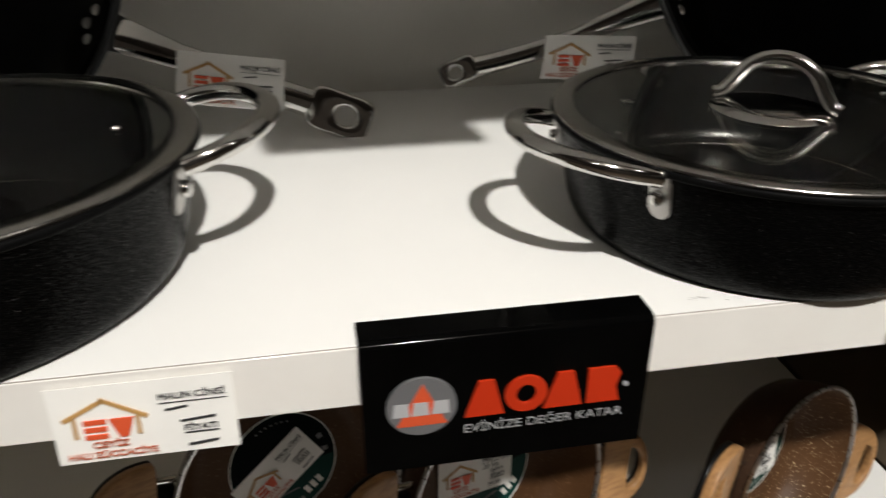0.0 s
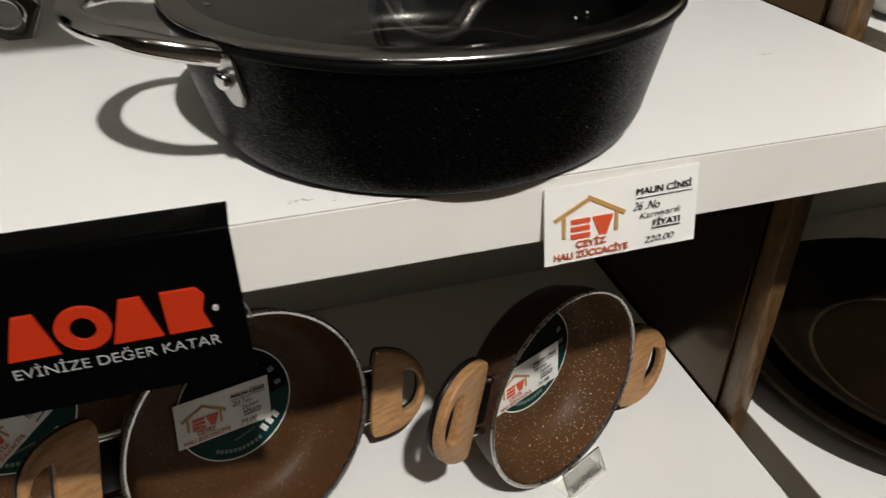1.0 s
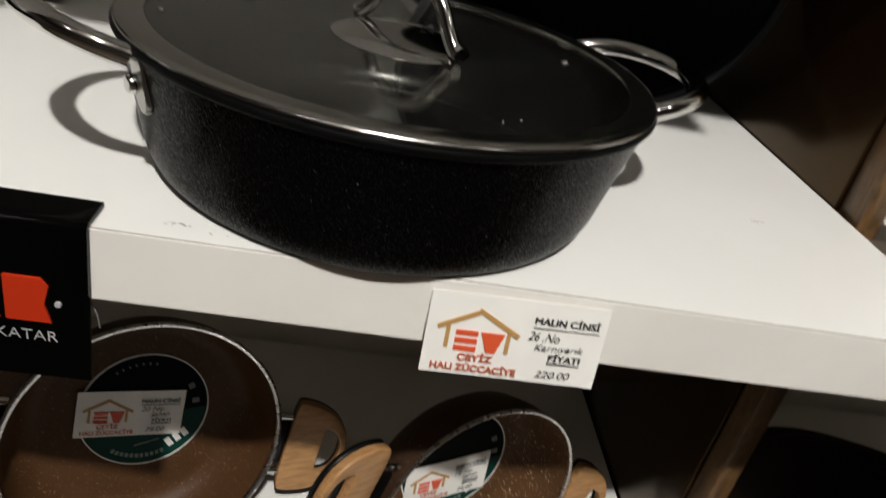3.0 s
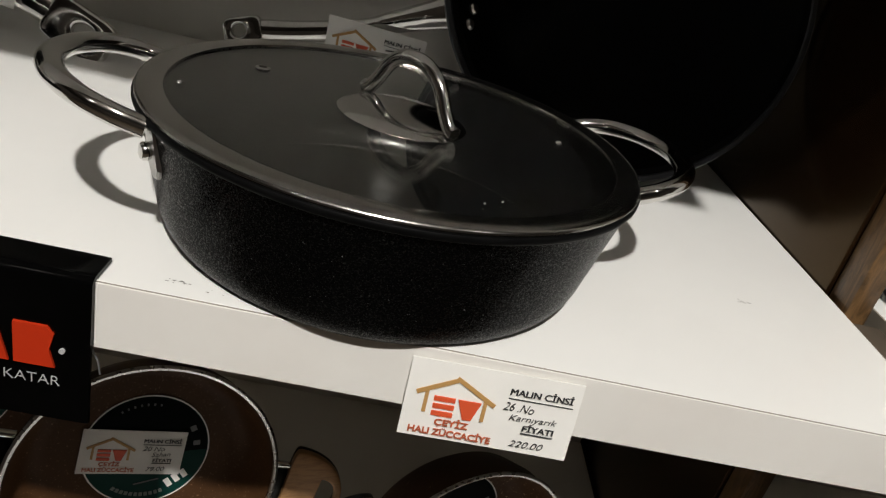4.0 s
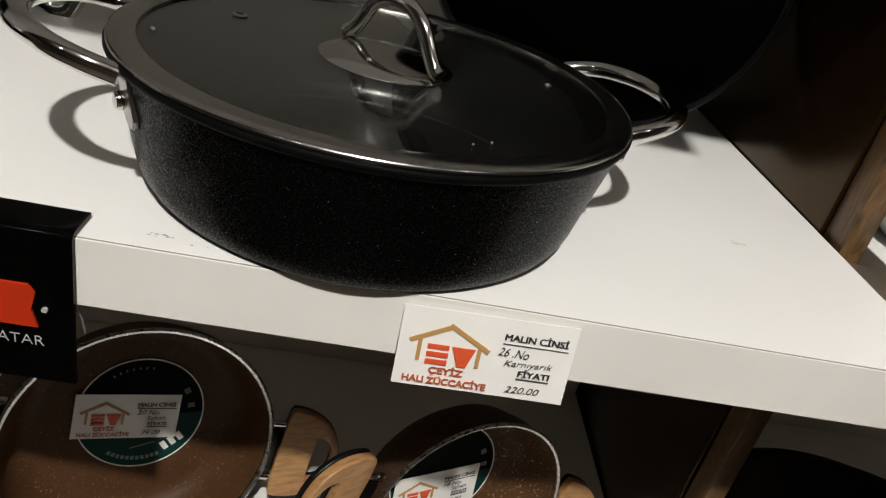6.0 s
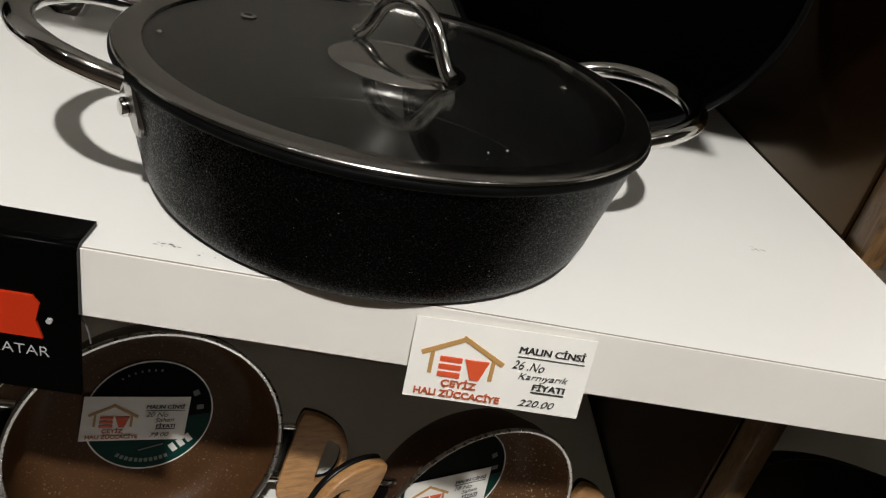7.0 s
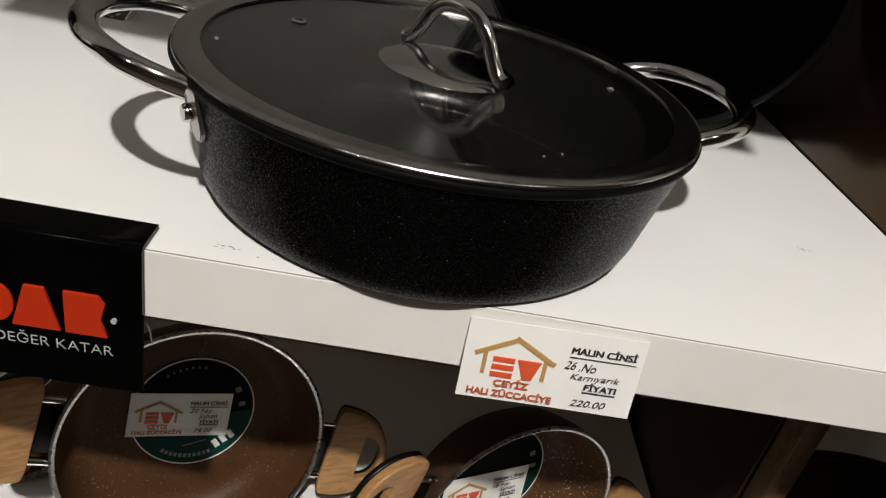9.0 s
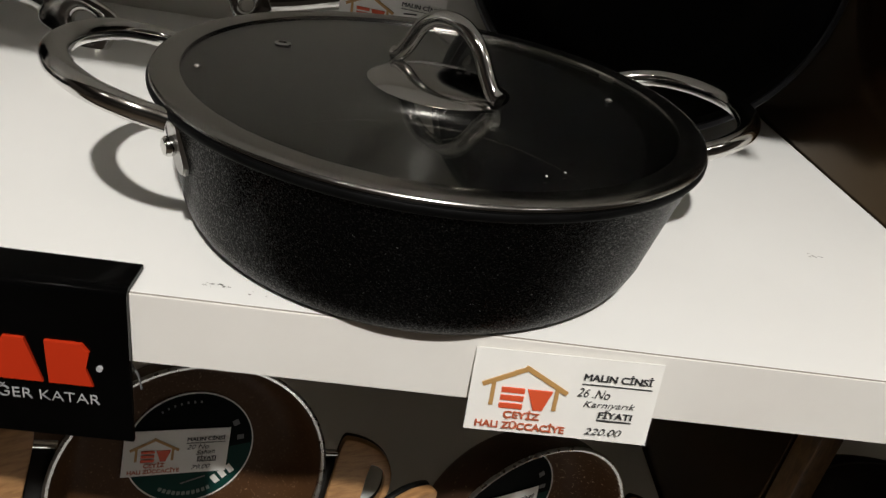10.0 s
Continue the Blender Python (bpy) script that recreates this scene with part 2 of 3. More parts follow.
def ring_plate(outer, inner, thick, soft):
    """A plate in x and z with a hole, its edges rounded; thickness along y."""
    bm = bmesh.new()
    n = len(outer)
    prof = []
    for k in range(5):
        a = math.pi / 2 * k / 4
        prof.append((1 - math.sin(a), -0.5 * thick + soft * (1 - math.cos(a))))
    prof = [(s * soft, y) for s, y in prof]
    prof = prof + [(s, -y) for s, y in reversed(prof)]
    co = sum((Vector(p) for p in outer), Vector((0, 0))) / n
    ci = sum((Vector(p) for p in inner), Vector((0, 0))) / n

    def loop(pts, c, sign, s, y):
        made = []
        for p in pts:
            d = Vector(p) - c
            q = Vector(p) - d.normalized() * s * sign
            made.append(bm.verts.new((q.x, y, q.y)))
        return made

    o = [loop(outer, co, 1, s, y) for s, y in prof]
    i = [loop(inner, ci, -1, s, y) for s, y in prof]
    for rows in (o, i):
        for a, b in zip(rows, rows[1:]):
            for k in range(n):
                l = (k + 1) % n
                bm.faces.new((a[k], a[l], b[l], b[k]))
    for a, b in ((o[0], i[0]), (o[-1], i[-1])):
        for k in range(n):
            l = (k + 1) % n
            bm.faces.new((a[k], a[l], b[l], b[k]))
    return bm


def poly(points, y0, y1, bm=None):
    """A flat shape in x and z, from y0 to y1."""
    bm = bm or bmesh.new()
    a = [bm.verts.new((x, y0, z)) for x, z in points]
    b = [bm.verts.new((x, y1, z)) for x, z in points]
    bm.faces.new(a)
    bm.faces.new(list(reversed(b)))
    n = len(points)
    for k in range(n):
        l = (k + 1) % n
        bm.faces.new((a[k], b[k], b[l], a[l]))
    return bm


def bar(x0, z0, x1, z1, w):
    d = Vector((x1 - x0, z1 - z0)).normalized()
    s = Vector((-d.y, d.x)) * w / 2
    return [(x0 + s.x, z0 + s.y), (x0 - s.x, z0 - s.y), (x1 - s.x, z1 - s.y), (x1 + s.x, z1 + s.y)]


def words(name, text, size, x, z, y, mat, parent, width=0.0, shear=0.0, bold=0.0, turn=0.0, strike=0.0):
    """Flat lettering in x and z, that faces -y; strike prints it again, that far aside, for a heavier face."""
    cu = bpy.data.curves.new(name, "FONT")
    cu.body, cu.size, cu.extrude, cu.shear, cu.offset = text, size, 0.00012, shear, bold
    tmp = new(name, cu)
    bpy.context.view_layer.update()
    me = bpy.data.meshes.new_from_object(tmp.evaluated_get(bpy.context.evaluated_depsgraph_get()))
    bpy.data.objects.remove(tmp)
    xs = [v.co.x for v in me.vertices]
    k = width / (max(xs) - min(xs)) if width else 1.0
    x_min = min(xs)
    for v in me.vertices:
        a, b, c = (v.co.x - x_min) * k, v.co.y, v.co.z
        ca, sa = math.cos(turn), math.sin(turn)
        v.co = (x + a * ca - b * sa, y - c, z + a * sa + b * ca)
    if strike:
        bm = bmesh.new()
        for k in (-1, 0, 1):
            me.transform(Matrix.Translation((0.5 * strike * k, 0.00002 * k, 0)))
            bm.from_mesh(me)
            me.transform(Matrix.Translation((-0.5 * strike * k, -0.00002 * k, 0)))
        bm.to_mesh(me)
        bm.free()
    me.materials.clear()
    me.materials.append(mat)
    ob = new(name, me)
    ob.parent = parent
    return ob


# ---- the room ----
def slab(name, lo, hi, mat, label, category):
    ob = part(name, block(lo, hi), mat, smooth=False)
    return tagged(ob, label, category, kind="structure")


slab("floor", (-5.1, -6.1, -0.06), (5.3, 0.62, 0.0), FLOOR, "dark brown wood-grain shop floor", "floor")
slab("ceiling", (-5.1, -6.1, 2.95), (5.3, 0.62, 3.05), PLASTER, "plain dark brown ceiling", "ceiling")
slab("wall_north", (-5.1, 0.50, 0.0), (5.3, 0.62, 2.95), PLASTER, "dark brown painted wall behind the shelves", "wall")
slab("wall_south", (-5.1, -6.1, 0.0), (5.3, -6.0, 2.95), PLASTER, "dark brown painted wall", "wall")
slab("wall_west", (-5.1, -6.0, 0.0), (-5.0, 0.50, 2.95), PLASTER, "dark brown painted wall", "wall")
slab("wall_east", (5.2, -6.0, 0.0), (5.3, 0.50, 2.95), PLASTER, "dark brown painted wall", "wall")


# ---- shelving ----
def shelf_board(parent, x0, x1, y1, top, bounce, thick=0.0345):
    s = part("shelf", block((x0, 0.0012, top - thick), (x1, y1, top), 0.0006, 1), LAMINATE, parent)
    part("edge_band", block((x0, 0.0, top - thick - 0.0002), (x1, 0.0009, top - 0.0003), 0.0003, 1), BAND, s, "white edge strip with a fine dark glue line")
    part("glue_line", block((x0 + 0.001, 0.0007, top - thick + 0.001), (x1 - 0.001, 0.0014, top - 0.0001)), JOINT, s)
    if bounce:
        part("underside", block((x0 + 0.002, 0.004, top - thick - 0.0022), (x1 - 0.002, y1 - 0.001, top - thick - 0.0002)), UNDERSIDE, s, "unseen underside, made pale brown to bounce light", smooth=False)
    return s


BACK = 0.43
unit = empty("shelving_unit", pose(0, 0, 0), "white laminate shelving unit with a grey back panel", "shelving", "shop shelving units")
part("back_panel", block((-1.25, BACK + 0.001, 0.0), (0.279, BACK + 0.018, 1.95), 0.001, 1), WALL, unit, "plain grey back panel", smooth=False)
part("side_panel", block((-1.268, 0.004, 0.0), (-1.25, BACK + 0.018, 1.95), 0.001, 1), LAMINATE, unit, smooth=False)
for top in (0.13, 0.515, 0.9, 1.292):
    shelf_board(unit, -1.25, 0.2795, BACK, top, top < 1.0)

unit2 = empty("shelving_unit", pose(0, 0, 0), "white laminate shelving unit beyond a wooden post", "shelving", "shop shelving units")
part("back_panel", block((0.3605, BACK + 0.001, 0.0), (1.5, BACK + 0.018, 1.95), 0.001, 1), WALL, unit2, "plain grey back panel", smooth=False)
part("side_panel", block((1.5, 0.004, 0.0), (1.518, BACK + 0.018, 1.95), 0.001, 1), LAMINATE, unit2, smooth=False)
for top, x0 in ((0.13, 0.305), (0.518, 0.305), (0.9, 0.312), (1.292, 0.312)):
    board = shelf_board(unit2, x0, 1.5, BACK, top, top < 1.0)
    part("end_cap", block((x0 - 0.0014, 0.002, top - 0.034), (x0 - 0.0002, BACK - 0.002, top - 0.0006)), END_CAP, board, "dull beige shelf end", smooth=False)

frame_ob = empty("wooden_frame", pose(0.297, 0.16, 0), "varnished brown wooden post with side rails between shelving units", "post", kind="structure")
frame_m = frame_ob.matrix_world.inverted()


def frame_part(name, lo, hi, bevel, mat, label):
    bm = block(lo, hi, bevel, 2)
    bmesh.ops.transform(bm, matrix=frame_m, verts=bm.verts)
    return part(name, bm, mat, frame_ob, label)


frame_part("post", (0.284, 0.135, 0.0), (0.3015, 0.159, 2.2), 0.0025, POST_WOOD, "varnished brown wooden post")
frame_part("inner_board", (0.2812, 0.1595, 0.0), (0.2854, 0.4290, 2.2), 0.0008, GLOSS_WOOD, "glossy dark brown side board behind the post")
frame_part("filler_strip", (0.2812, 0.006, 0.862), (0.3110, 0.1345, 0.8925), 0.0008, STRIP_WOOD, "dull brown strip between the shelf ends")
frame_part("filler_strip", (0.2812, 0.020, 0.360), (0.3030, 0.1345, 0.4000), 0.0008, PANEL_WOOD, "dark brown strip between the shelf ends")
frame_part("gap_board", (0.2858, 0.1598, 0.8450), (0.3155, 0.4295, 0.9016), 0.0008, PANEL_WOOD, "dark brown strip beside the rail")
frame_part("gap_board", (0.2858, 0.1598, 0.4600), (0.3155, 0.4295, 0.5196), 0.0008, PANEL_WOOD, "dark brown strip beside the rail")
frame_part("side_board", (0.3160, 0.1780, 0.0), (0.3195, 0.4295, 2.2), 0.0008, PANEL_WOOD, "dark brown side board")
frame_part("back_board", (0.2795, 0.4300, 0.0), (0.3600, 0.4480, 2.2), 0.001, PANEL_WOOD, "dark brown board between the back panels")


# ---- casseroles with glass lids ----
def handle_loop(mat, parent, side):
    """A cast steel loop on two feet; side is 1 or -1 along x."""
    h = radians(23.2)
    r = 0.1335
    ax, ay = r * math.cos(h), r * math.sin(h)
    pts = [(ax - 0.002, -ay, -0.0085), (ax + 0.012, -ay * 0.97, -0.0045), (ax + 0.027, -ay * 0.82, -0.001), (ax + 0.040, -ay * 0.47, 0.001),
           (ax + 0.0455, 0, 0.0015), (ax + 0.040, ay * 0.47, 0.001), (ax + 0.027, ay * 0.82, -0.001), (ax + 0.012, ay * 0.97, -0.0045), (ax - 0.002, ay, -0.0085)]
    pts = [(side * x, side * y, z) for x, y, z in pts]

    def grow(t):
        k = math.sin(math.pi * t)
        return (0.85 + 0.36 * k ** 2, 1.0)

    loop = part("handle", tube(smooth_path(pts, 8), 0.0104, 0.0100, 16, taper=grow), mat, parent, "polished steel loop handle")
    for s in (-1, 1):
        a = s * h + (0 if side > 0 else math.pi)
        m = Matrix.Rotation(a, 4, "Z")
        tongue = [(-0.0062, -0.004), (0.0062, -0.004)] + [(0.0062 * math.cos(q), -0.0265 - 0.0068 * math.sin(q)) for q in [math.pi * i / 10 for i in range(11)]]
        bm = poly(tongue, 0.0, 0.0030)
        bmesh.ops.bevel(bm, geom=bm.edges[:], offset=0.0009, segments=2, affect="EDGES")
        bmesh.ops.transform(bm, matrix=m @ Matrix.Translation((0.1288, 0, 0)) @ Matrix.Rotation(radians(9), 4, "Y") @ Matrix.Rotation(radians(-90), 4, "Z"), verts=bm.verts)
        part("foot_plate", bm, FOOT, loop, "dull steel foot with a rounded end")
        bm = lathe([(0, 0), (0.0036, 0), (0.0042, 0.0008), (0.0042, 0.0030), (0.0034, 0.0042), (0.0024, 0.0045), (0, 0.0045)], 20)
        bmesh.ops.transform(bm, matrix=m @ Matrix.Translation((0.1290, 0, -0.0195)) @ Matrix.Rotation(radians(90), 4, "Y"), verts=bm.verts)
        part("bolt", bm, mat, loop)
    return loop


def casserole(m, label):
    pan = empty("casserole", m, label, "cooking pot", "casseroles on the shelf")
    out = [(0.0, 0.0015), (0.104, 0.0012), (0.1085, 0.0), (0.1112, 0.0008), (0.1142, 0.0042), (0.1170, 0.0090), (0.1188, 0.0140), (0.1204, 0.0220), (0.1243, 0.040), (0.1290, 0.060), (0.1303, 0.0642)]
    inn = [(0.1280, 0.0642), (0.1263, 0.059), (0.1218, 0.040), (0.1168, 0.018), (0.1135, 0.010), (0.107, 0.0062), (0.100, 0.0052), (0.0, 0.0052)]
    part("body", lathe(out, 128), STONE, pan, "black speckled stone-look coating")
    part("inside", lathe(inn, 128), NONSTICK, pan, "dark nonstick inner coating")
    # thin steel ring modelled in place of the highlight on the inner base curve
    part("base_highlight", lathe([(0.1074, 0.0063), (0.1083, 0.0067), (0.1087, 0.0074), (0.1078, 0.0073)], 128, True), BRUSHED, pan, "fine steel line standing in for the highlight round the inner base")
    part("rim", lathe([(0.1278, 0.0634), (0.1306, 0.0640), (0.1320, 0.0648), (0.1327, 0.0660), (0.1327, 0.0674), (0.1321, 0.0682), (0.1308, 0.0682), (0.1288, 0.0670)], 128, True), LIP, pan)
    for side in (1, -1):
        loop = handle_loop(CHROME, pan, side)
        loop.location.z = 0.0718
    lid = part("lid", lathe([(0.1196, 0.0687), (0.1295, 0.0681), (0.1311, 0.0686), (0.1318, 0.0692), (0.1318, 0.0697), (0.1312, 0.0705), (0.1301, 0.0711), (0.1285, 0.0714), (0.1262, 0.0715), (0.1200, 0.0712), (0.1189, 0.0709), (0.1186, 0.0698)], 128, True), BRUSHED, pan, "satin steel lid ring")
    dome = []
    for k in range(13):
        r = 0.1205 * k / 12
        dome.append((r, 0.0697 + 0.0004 * (1 - (r / 0.1205) ** 2)))
    glass = dome + [(r, z - 0.0032) for r, z in reversed(dome)]
    g = part("glass", lathe(glass, 96), GLASS, lid, "smoky clear glass")
    g.visible_shadow = False
    # a ringed vent and two bright rivets in the glass
    bm = lathe([(0.0022, 0.0), (0.0042, 0.0), (0.0042, 0.0008), (0.0034, 0.0014), (0.0024, 0.0014), (0.0022, 0.0008)], 20, True)
    bmesh.ops.translate(bm, vec=(-0.0715, 0.0460, 0.0697), verts=bm.verts)
    part("vent", bm, CHROME, lid)
    for x, y, r in ((0.0922, -0.0040, 0.0024), (-0.1115, -0.0015, 0.0017)):
        bm = lathe([(0, 0.7 * r), (0.4 * r, 0.62 * r), (0.75 * r, 0.4 * r), (r, 0.0), (r, -0.0002), (0, -0.0002)], 16)
        bmesh.ops.translate(bm, vec=(x, y, 0.0698), verts=bm.verts)
        part("rivet", bm, CHROME, lid)
    for x, y, r in ((0.0290, -0.0985, 0.00042), (0.0195, -0.1025, 0.00040)):
        bm = lathe([(0, 0.0006), (r, 0.0003), (r, 0.0), (0, 0.0)], 8)
        bmesh.ops.translate(bm, vec=(x, y, 0.0698), verts=bm.verts)
        part("speck", bm, PAPER, g)
    # knob: an oval plate and a bowed bar
    turn = Matrix.Rotation(radians(-59), 4, "Z")
    bm = lathe([(0, 0.0066), (0.4, 0.0062), (0.75, 0.0042), (0.95, 0.0016), (1.0, 0.0), (0.96, -0.0006), (0, -0.0006)], 64)
    bmesh.ops.transform(bm, matrix=Matrix.Translation((0.0010, 0.0, 0.0698)) @ turn @ Matrix.Diagonal((0.0362, 0.0352, 0.8, 1)), verts=bm.verts)
    knob = part("knob_plate", bm, CHROME, lid, "mirror-bright oval steel plate")
    half = [(0.0368, 0, 0.0052), (0.0325, 0, 0.0068), (0.0268, 0, 0.0135), (0.0195, 0, 0.0240), (0.0100, 0, 0.0303)]
    path = [(-x, y, z) for x, y, z in half] + [(0.0, 0, 0.0320)] + list(reversed(half))
    bm = tube(smooth_path(path, 6), 0.0080, 0.0074, 16, up=(0, 1, 0))
    bmesh.ops.transform(bm, matrix=Matrix.Translation((0.0030, 0, 0.0692)) @ turn, verts=bm.verts)
    part("knob_bar", bm, CHROME, lid, "bowed polished steel bar")
    return pan


casserole(pose(-0.0274, 0.1062, 0.9, 0, 0, 12.7), "low black stone-look casserole with a steel-rimmed glass lid")
casserole(pose(-0.507, 0.106, 0.9, 0, 0, 10) @ Matrix.Scale(1.083, 4), "low black stone-look casserole, glass lid, near a leaning frying pan")


# ---- frying pans that lean on the back panel ----
def frying_pan(m, flip, wide, bend, lift, reach, tip, label):
    """Opening along z; the handle along x times flip, set back by bend and raised by lift; its flat end lies at reach and is scaled by tip."""
    pan = empty("frying_pan", m, label, "frying pan", "frying pans leaning on the back panel")
    out = [(0, -0.042), (0.095, -0.042), (0.108, -0.038), (0.122, -0.024), (0.140, -0.002), (0.146, 0.0)]
    inn = [(0.1455, 0.0012), (0.139, 0.0010), (0.120, -0.022), (0.106, -0.034), (0.094, -0.038), (0, -0.038)]
    out, inn = [(r * wide, z) for r, z in out], [(r * wide, z) for r, z in inn]
    part("body", lathe(out + inn, 96), BLACK_PAN, pan, "black nonstick coating")
    lip = 0.149 * (wide - 1)
    part("rim", lathe([(lip + r, z) for r, z in ((0.1430, -0.0006), (0.1466, -0.0050), (0.1486, -0.0056), (0.1494, -0.0046), (0.1494, 0.0012), (0.1484, 0.0026), (0.1450, 0.0026))], 96, True), ROLLED, pan, "rolled dark grey rim")
    path = [(0.134 + 0.8 * lip, 0, -0.012), (0.155 + 0.8 * lip, 0, -0.004 - 0.28 * bend), (0.191 + 0.4 * lip, 0, 0.004 - 0.72 * bend), (reach - 0.099, -0.1 * lift, 0.008 - 0.97 * bend), (reach - 0.049, 0.35 * lift, 0.008 - 1.13 * bend), (reach - 0.023 * tip, 0.85 * lift, 0.006 - 1.17 * bend)]
    path = [(flip * x, y, z) for x, y, z in path]

    def grow(t):
        return (1.5 - 0.66 * min(1, t * 2.2), 1.0) if t < 0.45 else (0.84 + 0.25 * (t - 0.45), 1.0)

    h = part("handle", tube(smooth_path(path, 8), 0.010 + 0.014 * tip, 0.0085, 16, taper=grow), CHROME, pan, "polished steel handle")
    for k, inward in ((-0.012, 0.0), (0.0, 0.005), (0.012, 0.0)):
        bm = lathe([(0, 0.003), (0.003, 0.0026), (0.0045, 0.001), (0.0045, -0.002), (0, -0.002)], 16)
        bmesh.ops.transform(bm, matrix=Matrix.Translation((flip * (0.131 * wide - inward), k, -0.0078 - inward)) @ Matrix.Rotation(radians(-flip * 45), 4, "Y"), verts=bm.verts)
        part("rivet", bm, FOOT, pan)
    n = 32

    def sq(v):
        return abs(v) ** 0.42 * (1 if v > 0 else -1)

    outer = [(flip * (reach + 0.027 * tip * sq(math.cos(2 * math.pi * k / n))), 0.0185 * tip * sq(math.sin(2 * math.pi * k / n))) for k in range(n)]
    inner = [(flip * (reach + tip * (0.005 + 0.0095 * math.cos(2 * math.pi * k / n))), 0.0075 * tip * math.sin(2 * math.pi * k / n)) for k in range(n)]
    bm = ring_plate(outer, inner, 0.009, 0.003)
    bmesh.ops.transform(bm, matrix=Matrix.Translation((0, lift, 0.006 - 1.20 * bend)) @ Matrix.Translation((flip * reach, 0, 0)) @ Matrix.Rotation(flip * 2.6 * bend, 4, "Y") @ Matrix.Translation((-flip * reach, 0, 0)) @ Matrix.Rotation(radians(90), 4, "X"), verts=bm.verts)
    part("hanging_loop", bm, CHROME, h, "flat steel end with a hanging hole")
    return pan


def facing(centre, normal, spin=0.0):
    """A pose whose z points along normal and whose x lies level, then spun."""
    n = Vector(normal).normalized()
    x = Vector((0, 0, 1)).cross(n).normalized()
    y = n.cross(x)
    m = Matrix((x, y, n)).transposed().to_4x4()
    return Matrix.Translation(centre) @ m @ Matrix.Rotation(radians(spin), 4, "Z")


frying_pan(facing((0.1315, 0.3225, 1.0428), (0, -0.949, 0.315), 18.5), -1, 0.99, 0.068, 0.0095, 0.314, 0.64, "black frying pan, riveted steel handle, leaning on the back panel")
frying_pan(facing((-0.588, 0.352, 1.040), (0, -0.955, 0.296), -23), 1, 1.0, 0.0, 0.0, 0.334, 1.0, "black frying pan with a steel handle, leaning beside a casserole")


# ---- wood-handled pans on the lower shelf ----
def wood_pan(m, r, spin, label, coat):
    pan = empty("egg_pan", m, label, "pan", "wood-handled pans on the lower shelf")
    d = 0.052
    k = r / 0.1
    out = [(0, -d), (0.070 * k, -d), (0.079 * k, -d + 0.002), (0.088 * k, -d + 0.011), (0.0955 * k, -0.020), (0.0975 * k, -0.002)]
    inn = [(0.0955 * k, -0.002), (0.0935 * k, -0.020), (0.086 * k, -d + 0.014), (0.077 * k, -d + 0.0055), (0.069 * k, -d + 0.0035), (0, -d + 0.0035)]
    part("body", lathe(out, 96), BROWN_OUT, pan, "dark brown flecked outer coating")
    part("inside", lathe(inn, 96), coat, pan, "brown granite-look nonstick coating")
    part("rim", lathe([(0.0958 * k, -0.0022), (0.0985 * k, -0.0026), (0.1000 * k, -0.0012), (0.0999 * k, 0.0002), (0.0982 * k, 0.0009), (0.0962 * k, 0.0000)], 96, True), ALU, pan, "bare aluminium rim")
    far = 0.45 * (r - 0.0925)
    for s in (1, -1):
        n = 40
        outer, inner = [], []
        for i in range(n):
            a = 2 * math.pi * i / n
            c, q = math.cos(a), math.sin(a)
            outer.append((0.008 + ((0.040 + far) * c if c > 0 else 0.008 * -(abs(c) ** 0.4)), 0.042 * (abs(q) ** (0.85 if c > 0 else 0.45)) * (1 if q > 0 else -1)))
            inner.append((0.0275 + far + (0.0145 * abs(c) ** 0.9 if c > 0 else -0.0025 * abs(c) ** 0.4), 0.0205 * (abs(q) ** (0.9 if c > 0 else 0.5)) * (1 if q > 0 else -1)))
        place = Matrix.Rotation(radians(spin + (0 if s > 0 else 180)), 4, "Z")
        fix = place @ Matrix.Translation((r + 0.0110, 0, -0.011)) @ Matrix.Rotation(radians(-11), 4, "Y") @ Matrix.Rotation(radians(90), 4, "X")
        bm = ring_plate(outer, inner, 0.0085, 0.0018)
        bmesh.ops.transform(bm, matrix=fix, verts=bm.verts)
        back = ring_plate(outer, inner, 0.0050, 0.0016)
        bmesh.ops.transform(back, matrix=fix @ Matrix.Translation((0.0003, -0.0066, 0)), verts=back.verts)
        h = part("handle", bm, HANDLE_WOOD, pan, "wood-print handle with an oval grip hole")
        part("backing", back, BAKELITE, h, "black underside of the handle")
        bm = block((r - 0.0045, -0.019 * k, -0.023), (r + 0.0130, 0.019 * k, -0.011), 0.003, 2)
        bmesh.ops.transform(bm, matrix=place, verts=bm.verts)
        part("bracket", bm, BAKELITE, h, "black mounting bracket")
        for q in (-0.025, 0.025):
            bm = tube([Vector((r - 0.0045, q * k, -0.0115)), Vector((r + 0.014, q * k, -0.0115))], 0.0062, seg=12)
            bmesh.ops.transform(bm, matrix=place, verts=bm.verts)
            part("pin", bm, CHROME, h)
    bm = lathe([(0, 0.0), (0.050, 0.0), (0.050, 0.0004), (0, 0.0004)], 64)
    bmesh.ops.translate(bm, vec=(0.004, 0.004, -d + 0.0037), verts=bm.verts)
    lab = part("label", bm, GREEN, pan, "round dark green product label with a white border")
    bm = lathe([(0.0495, 0.0003), (0.0506, 0.0003), (0.0506, 0.0007), (0.0495, 0.0007)], 64, True)
    bmesh.ops.translate(bm, vec=(0.004, 0.004, -d + 0.0037), verts=bm.verts)
    part("border", bm, PAPER, lab)
    face = -d + 0.0043
    bm = bmesh.new()
    edge = [(0.0488 * math.cos(a), 0.0488 * math.sin(a)) for a in [radians(-6 + 192 * i / 40) for i in range(41)]]
    poly(edge, -0.0001, 0.0001, bm)
